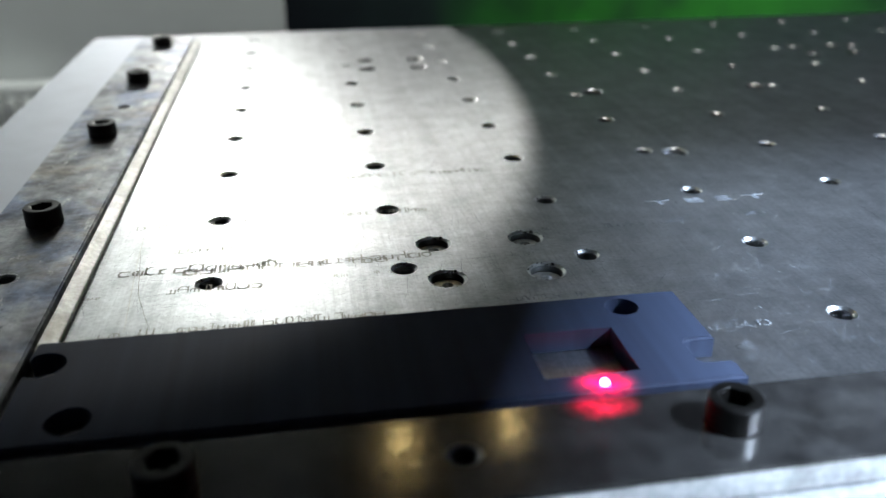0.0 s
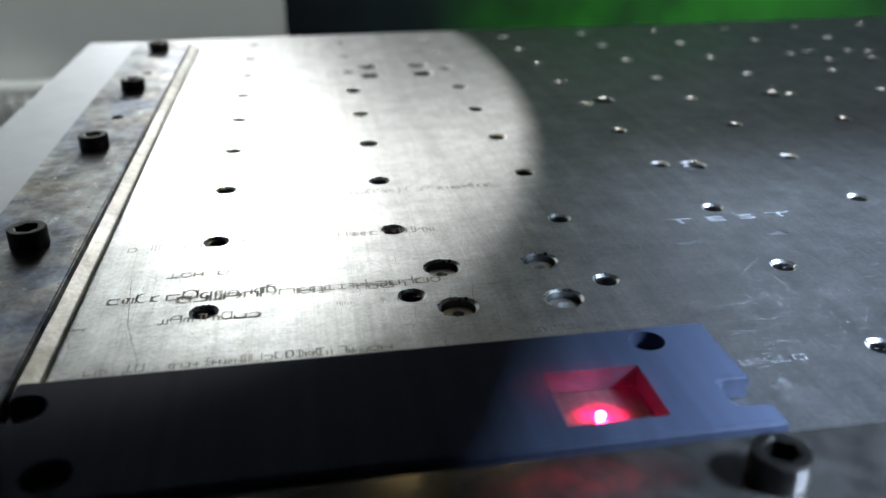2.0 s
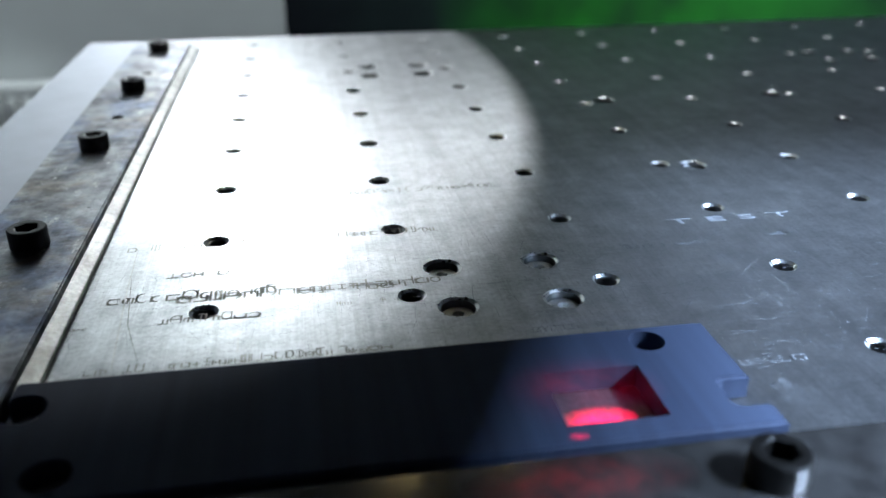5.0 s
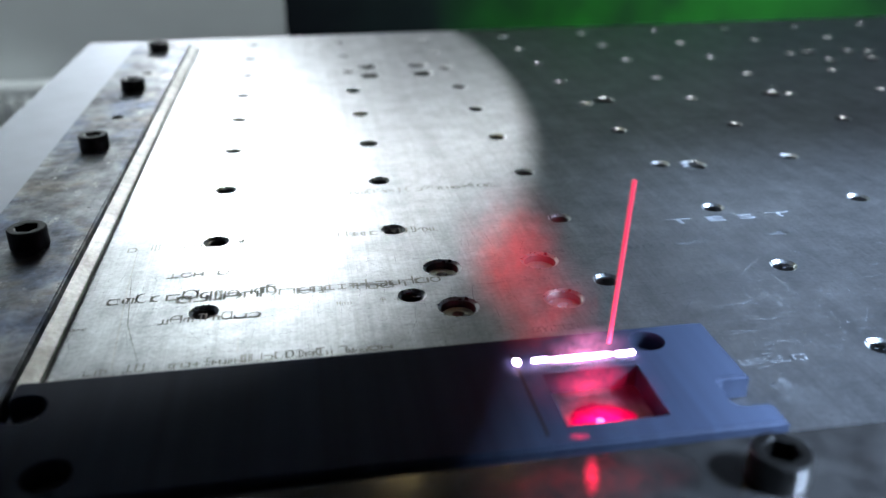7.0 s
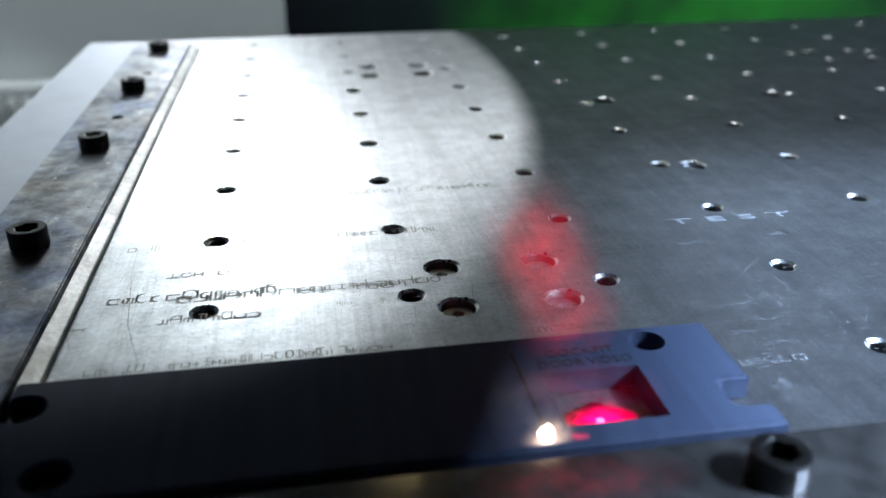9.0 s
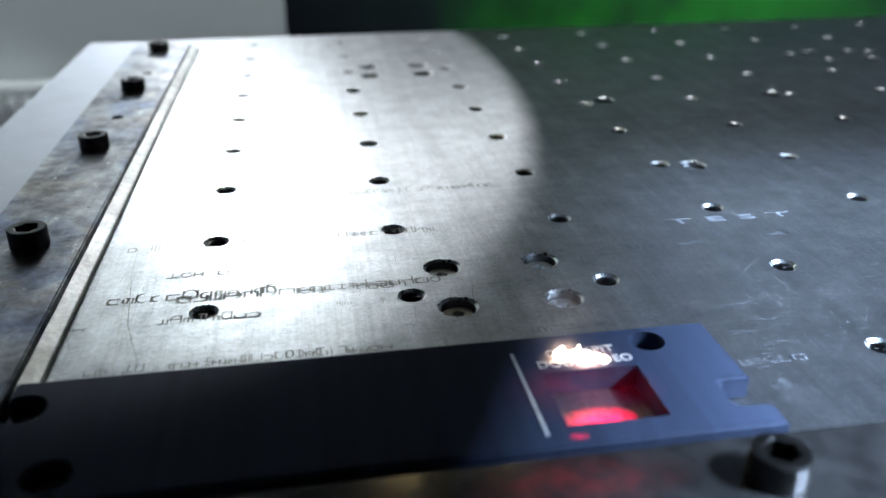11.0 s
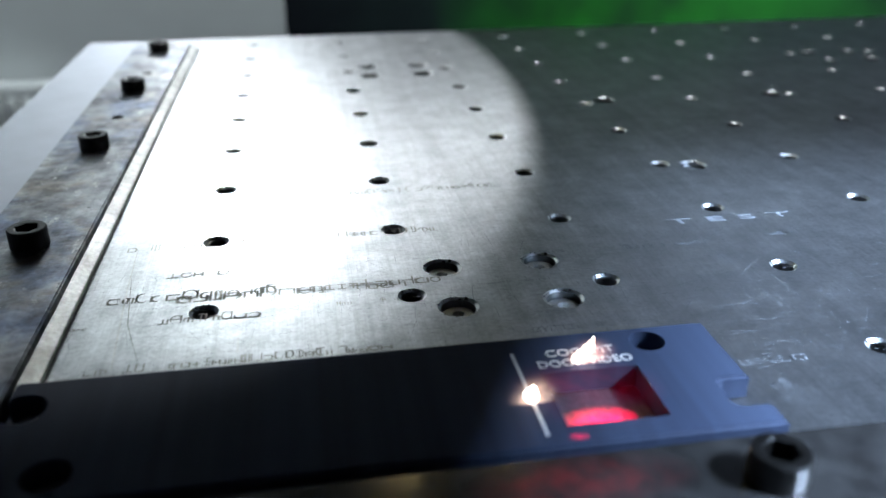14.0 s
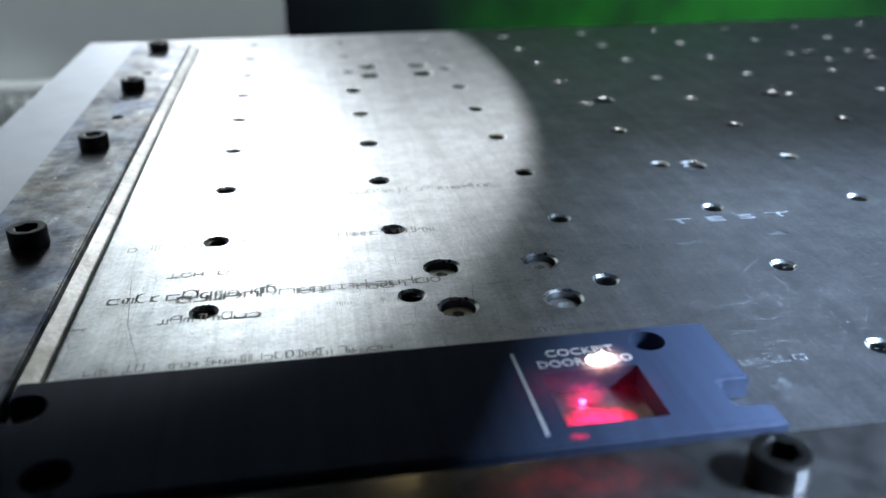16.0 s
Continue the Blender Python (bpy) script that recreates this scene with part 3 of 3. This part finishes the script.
spark = laser_thing("spark", [(0, 0, 0, 0.0014, 0.0014, 0.0013), (0.0004, 0.0003, 0.0010, 0.0006, 0.0006, 0.0007)], SPARK, "white-hot spark on the engraved line", "spark")
flame = laser_thing("flame", [(-0.0018, -0.0010, 0, 0.0010, 0.0010, 0.0008), (-0.0006, -0.0002, 0.0004, 0.0011, 0.0010, 0.0009), (0.0006, 0.0006, 0.0008, 0.0010, 0.0009, 0.0010), (0.0016, 0.0012, 0.0013, 0.0007, 0.0006, 0.0011), (0.0020, 0.0013, 0.0024, 0.00025, 0.00025, 0.0009)], SPARK, "white-hot flame running along the lettering", "flame")
bank = laser_thing("flame_bank", [(-0.0036, 0.0012, 0.0003, 0.0012, 0.0010, 0.0010), (-0.0018, 0.0008, 0.0004, 0.0014, 0.0011, 0.0012), (0.0, 0.0002, 0.0003, 0.0014, 0.0011, 0.0011), (0.0018, -0.0004, 0.0002, 0.0014, 0.0010, 0.0010), (0.0034, -0.0010, 0, 0.0011, 0.0008, 0.0008), (-0.0012, 0.0012, 0.0016, 0.0003, 0.0003, 0.0008)], SPARK, "white-hot bank of flame over the lettering", "flame")
clump = laser_thing("flame_clump", [(-0.0016, 0.0002, 0, 0.0012, 0.0010, 0.0010), (0.0002, 0.0, 0.0003, 0.0014, 0.0012, 0.0012), (0.0017, -0.0002, 0, 0.0012, 0.0009, 0.0009)], SPARK, "white-hot clump of flame over the lettering", "flame")
streak = laser_thing("spark_streak", [(0, 0, 0, 0.0007, 0.0115, 0.0006)], SPARK, "white-hot streak along the engraved line", "spark", 0.1)

rail_streak = laser_thing("painted_scatter", [(0, 0, 0, 0.0017, 0.0058, 0.00003)], RAIL_STREAK, "painted reflection of the red beam on the front rail", "laser light", 0.1)


def halo(host, mat, x, y, z, rx, ry, rz):
    """A glowing disc painted as light round a source, carried by it."""
    bm = bmesh.new()
    blob(bm, 0, 0, 0, rx, ry, rz, seed=5, rough=0.0, div=3)
    ob = part("glow", bm, mat, host, "painted soft glow round its source", True, pose(x, y, z))
    ob.visible_shadow = False


halo(red_dot, DOT_HALO, 0, 0, -0.0003, 0.0095, 0.0080, 0.00004)
halo(ember, EMBER_HALO, 0, -0.0006, 0.0012, 0.0060, 0.0002, 0.0052)
halo(spark, SPARK_HALO, 0, -0.0014, 0.0004, 0.0062, 0.0002, 0.0062)
halo(flame, FLAME_HALO, 0.0003, -0.0018, 0.0012, 0.0070, 0.0002, 0.0052)
halo(bank, FLAME_HALO, 0, -0.0022, 0.0008, 0.0070, 0.0002, 0.0052)
halo(clump, FLAME_HALO, 0, -0.0018, 0.0006, 0.0066, 0.0002, 0.0050)
halo(streak, SPARK_HALO, 0, -0.0016, 0.0004, 0.0062, 0.0002, 0.0062)
halo(bar_mid, PLASMA_HALO, 0, -0.0016, 0.0026, 0.0125, 0.0002, 0.0083)


def smoke(seed, size, mat=SMOKE, label="thin smoke puff with red light painted in as glow"):
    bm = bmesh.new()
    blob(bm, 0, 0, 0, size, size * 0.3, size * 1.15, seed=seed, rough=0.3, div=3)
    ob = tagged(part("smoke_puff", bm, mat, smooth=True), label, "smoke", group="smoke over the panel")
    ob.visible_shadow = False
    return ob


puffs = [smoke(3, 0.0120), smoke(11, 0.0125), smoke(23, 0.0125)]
pale = [smoke(31, 0.0105, PALE_SMOKE, "pale self-glowing smoke puff drifting off the spark"), smoke(37, 0.0100, PALE_SMOKE, "pale self-glowing smoke puff drifting off the flame")]

HID = -0.060


def timed(thing, spells):
    """Hold the thing inside the machine bed but for its spells: lists of (seconds, x, y, z[, lean, turn])."""
    rows, first = [], spells[0][0]
    put = lambda p, z: pose(p[1], p[2], z, 0, p[4] if len(p) > 4 else 0, p[5] if len(p) > 5 else 0)
    for spell in spells:
        a, b = spell[0], spell[-1]
        if a[0] > 0:
            if not rows:
                rows.append((0, put(a, HID)))
            rows.append((a[0] - 0.067, put(a, HID)))
        rows += [(p[0], put(p, p[3])) for p in spell]
        if b[0] < 16:
            rows.append((b[0] + 0.067, put(b, HID)))
    if rows[-1][0] < 16:
        rows.append((16, rows[-1][1]))
    walk(thing, rows)


def raised(thing, x, y, z, at, until=16):
    rows = [(0, pose(x, y, z - 0.002)), (at - 0.1, pose(x, y, z - 0.002)), (at, pose(x, y, z))]
    if until < 16:
        rows += [(until, pose(x, y, z)), (until + 0.1, pose(x, y, z - 0.002))]
    walk(thing, rows + [(16, rows[-1][1] if until >= 16 else pose(x, y, z - 0.002))])


def motions():
    rows = [(0, pose(0, SHIFT, 0)), (0.433, pose(0, SHIFT, 0)), (0.5, pose(0, SHIFT - 0.0006, 0)), (0.6, pose(0, 0.0035, 0)), (0.7, pose(0, 0, 0)), (16, pose(0, 0, 0))]
    for thing in (fixture, panel):
        walk(thing, rows)
    for ob, (text, x, y, wide) in zip(dark_text, letter_at):
        raised(ob, x, y, TOP + 0.00004, 6.0, 10.4)
    for ob, (text, x, y, wide) in zip(white_text, letter_at):
        raised(ob, x, y, TOP + 0.00006, 10.2)
    raised(dark_line, 0.0367, 0.1248, TOP, 5.6, 10.4)
    raised(white_line, 0.0367, 0.1248, TOP, 10.2)
    timed(red_dot, [[(0, 0.0514, 0.1249, TOP + 0.0004), (0.5, 0.0514, 0.1249, TOP + 0.0004), (0.6, 0.0500, 0.1225, 0.0008), (0.7, 0.0498, 0.1215, 0.0006), (2.9, 0.0498, 0.1215, 0.0006)],
                    ])
    timed(ember, [[(6.0, 0.0490, 0.1195, 0.0008), (9.2, 0.0490, 0.1195, 0.0008)], [(15.65, 0.0450, 0.1255, 0.0006), (16, 0.0478, 0.1262, 0.0006)]])
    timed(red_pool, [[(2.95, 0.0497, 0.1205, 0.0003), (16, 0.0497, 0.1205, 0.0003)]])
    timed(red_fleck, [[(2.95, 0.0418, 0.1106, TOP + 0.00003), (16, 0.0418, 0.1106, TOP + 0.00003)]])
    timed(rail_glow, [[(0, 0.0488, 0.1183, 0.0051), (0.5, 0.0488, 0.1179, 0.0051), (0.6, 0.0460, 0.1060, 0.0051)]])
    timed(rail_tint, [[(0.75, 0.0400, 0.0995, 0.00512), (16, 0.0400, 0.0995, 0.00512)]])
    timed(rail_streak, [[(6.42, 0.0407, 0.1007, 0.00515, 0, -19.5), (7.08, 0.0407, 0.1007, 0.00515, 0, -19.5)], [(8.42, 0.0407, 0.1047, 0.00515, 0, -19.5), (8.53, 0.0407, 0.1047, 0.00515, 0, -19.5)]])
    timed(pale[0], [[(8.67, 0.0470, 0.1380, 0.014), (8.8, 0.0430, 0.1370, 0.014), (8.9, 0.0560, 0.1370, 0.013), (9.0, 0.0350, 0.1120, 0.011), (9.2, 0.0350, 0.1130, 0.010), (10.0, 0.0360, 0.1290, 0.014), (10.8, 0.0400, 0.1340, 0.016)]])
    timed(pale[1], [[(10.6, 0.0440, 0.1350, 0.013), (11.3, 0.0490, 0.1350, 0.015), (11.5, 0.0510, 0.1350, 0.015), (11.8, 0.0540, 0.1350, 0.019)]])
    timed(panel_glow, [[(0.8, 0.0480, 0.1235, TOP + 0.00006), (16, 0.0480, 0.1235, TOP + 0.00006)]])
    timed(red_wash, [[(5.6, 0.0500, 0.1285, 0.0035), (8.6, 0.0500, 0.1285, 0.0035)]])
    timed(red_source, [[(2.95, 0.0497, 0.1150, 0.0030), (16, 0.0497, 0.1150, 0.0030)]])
    tips = [(6.2, 0.016), (6.3, 0.022), (6.5, 0.0375), (6.8, 0.030), (7.0, 0.0398), (7.3, 0.024), (7.5, 0.0112), (7.8, 0.015), (8.0, 0.011), (8.3, 0.0152), (8.5, 0.027), (8.6, 0.008)]
    lean = 3.4
    timed(beam, [[(t, 0.0573 + 0.06 * (z - TOP), 0.1391, z, lean) for t, z in tips], [(11.45, 0.0565, 0.1391, 0.010, lean), (11.55, 0.0565, 0.1391, 0.009, lean)], [(12.15, 0.0570, 0.1391, 0.010, lean), (12.25, 0.0570, 0.1391, 0.009, lean)]])
    timed(puffs[0], [[(5.7, 0.0440, 0.1400, 0.010), (6.5, 0.0450, 0.1400, 0.013), (7.5, 0.0430, 0.1405, 0.014), (8.5, 0.0440, 0.1400, 0.012), (9.2, 0.0490, 0.1390, 0.013), (10.2, 0.0440, 0.1400, 0.012)]])
    timed(puffs[1], [[(5.8, 0.0400, 0.1430, 0.019), (6.5, 0.0385, 0.1430, 0.022), (7.5, 0.0370, 0.1430, 0.024), (8.5, 0.0375, 0.1430, 0.023), (9.2, 0.0460, 0.1430, 0.022), (10.2, 0.0390, 0.1430, 0.021)]])
    timed(puffs[2], [[(5.9, 0.0380, 0.1460, 0.024), (6.5, 0.0375, 0.1460, 0.025), (7.5, 0.0370, 0.1460, 0.027), (8.5, 0.0360, 0.1460, 0.027), (9.2, 0.0440, 0.1460, 0.027), (10.0, 0.0340, 0.1460, 0.030)]])
    z = TOP + 0.0005
    timed(bar_mid, [[(5.7, 0.0500, 0.1340, z), (8.53, 0.0500, 0.1340, z)]])
    timed(bar_left, [[(5.9, 0.0416, 0.1343, z), (7.38, 0.0416, 0.1343, z)]])
    timed(bar_right, [[(5.9, 0.0588, 0.1339, z), (7.38, 0.0588, 0.1339, z)]])
    timed(plasma_dot, [[(5.6, 0.0369, 0.1343, z), (8.53, 0.0369, 0.1343, z)]])
    timed(streak, [[(8.6, 0.0369, 0.1240, z), (8.63, 0.0369, 0.1240, z)], [(15.78, 0.0369, 0.1225, z), (15.83, 0.0369, 0.1225, z)]])
    h = TOP + 0.0008
    timed(spark, [[(8.7, 0.0480, 0.1369, h), (8.8, 0.0434, 0.1330, h), (8.9, 0.0555, 0.1343, h), (9.0, 0.0362, 0.1110, h), (9.2, 0.0372, 0.1175, h), (10.0, 0.0370, 0.1300, h), (11.1, 0.0460, 0.1350, h)],
                  [(12.1, 0.0553, 0.1350, h), (12.2, 0.0368, 0.1352, h), (12.3, 0.0367, 0.1325, h), (12.5, 0.0366, 0.1292, h), (13.0, 0.0365, 0.1267, h), (13.5, 0.0367, 0.1245, h), (14.0, 0.0367, 0.1227, h), (14.5, 0.0367, 0.1202, h), (15.0, 0.0366, 0.1176, h), (15.5, 0.0367, 0.1142, h), (15.68, 0.0368, 0.1117, h)]])
    timed(flame, [[(12.4, 0.0420, 0.1342, h), (12.5, 0.0430, 0.1344, h), (13.0, 0.0451, 0.1330, h), (13.5, 0.0480, 0.1331, h), (14.0, 0.0505, 0.1341, h), (14.5, 0.0537, 0.1338, h), (15.0, 0.0549, 0.1322, h), (15.5, 0.0584, 0.1317, h), (15.7, 0.0584, 0.1317, h)]])
    timed(bank, [[(10.6, 0.0480, 0.1330, h), (11.3, 0.0528, 0.1327, h), (11.5, 0.0538, 0.1320, h), (11.7, 0.0552, 0.1323, h), (12.0, 0.0565, 0.1331, h)]])
    timed(clump, [[(15.85, 0.0534, 0.1322, h), (16, 0.0530, 0.1320, h)]])


motions()
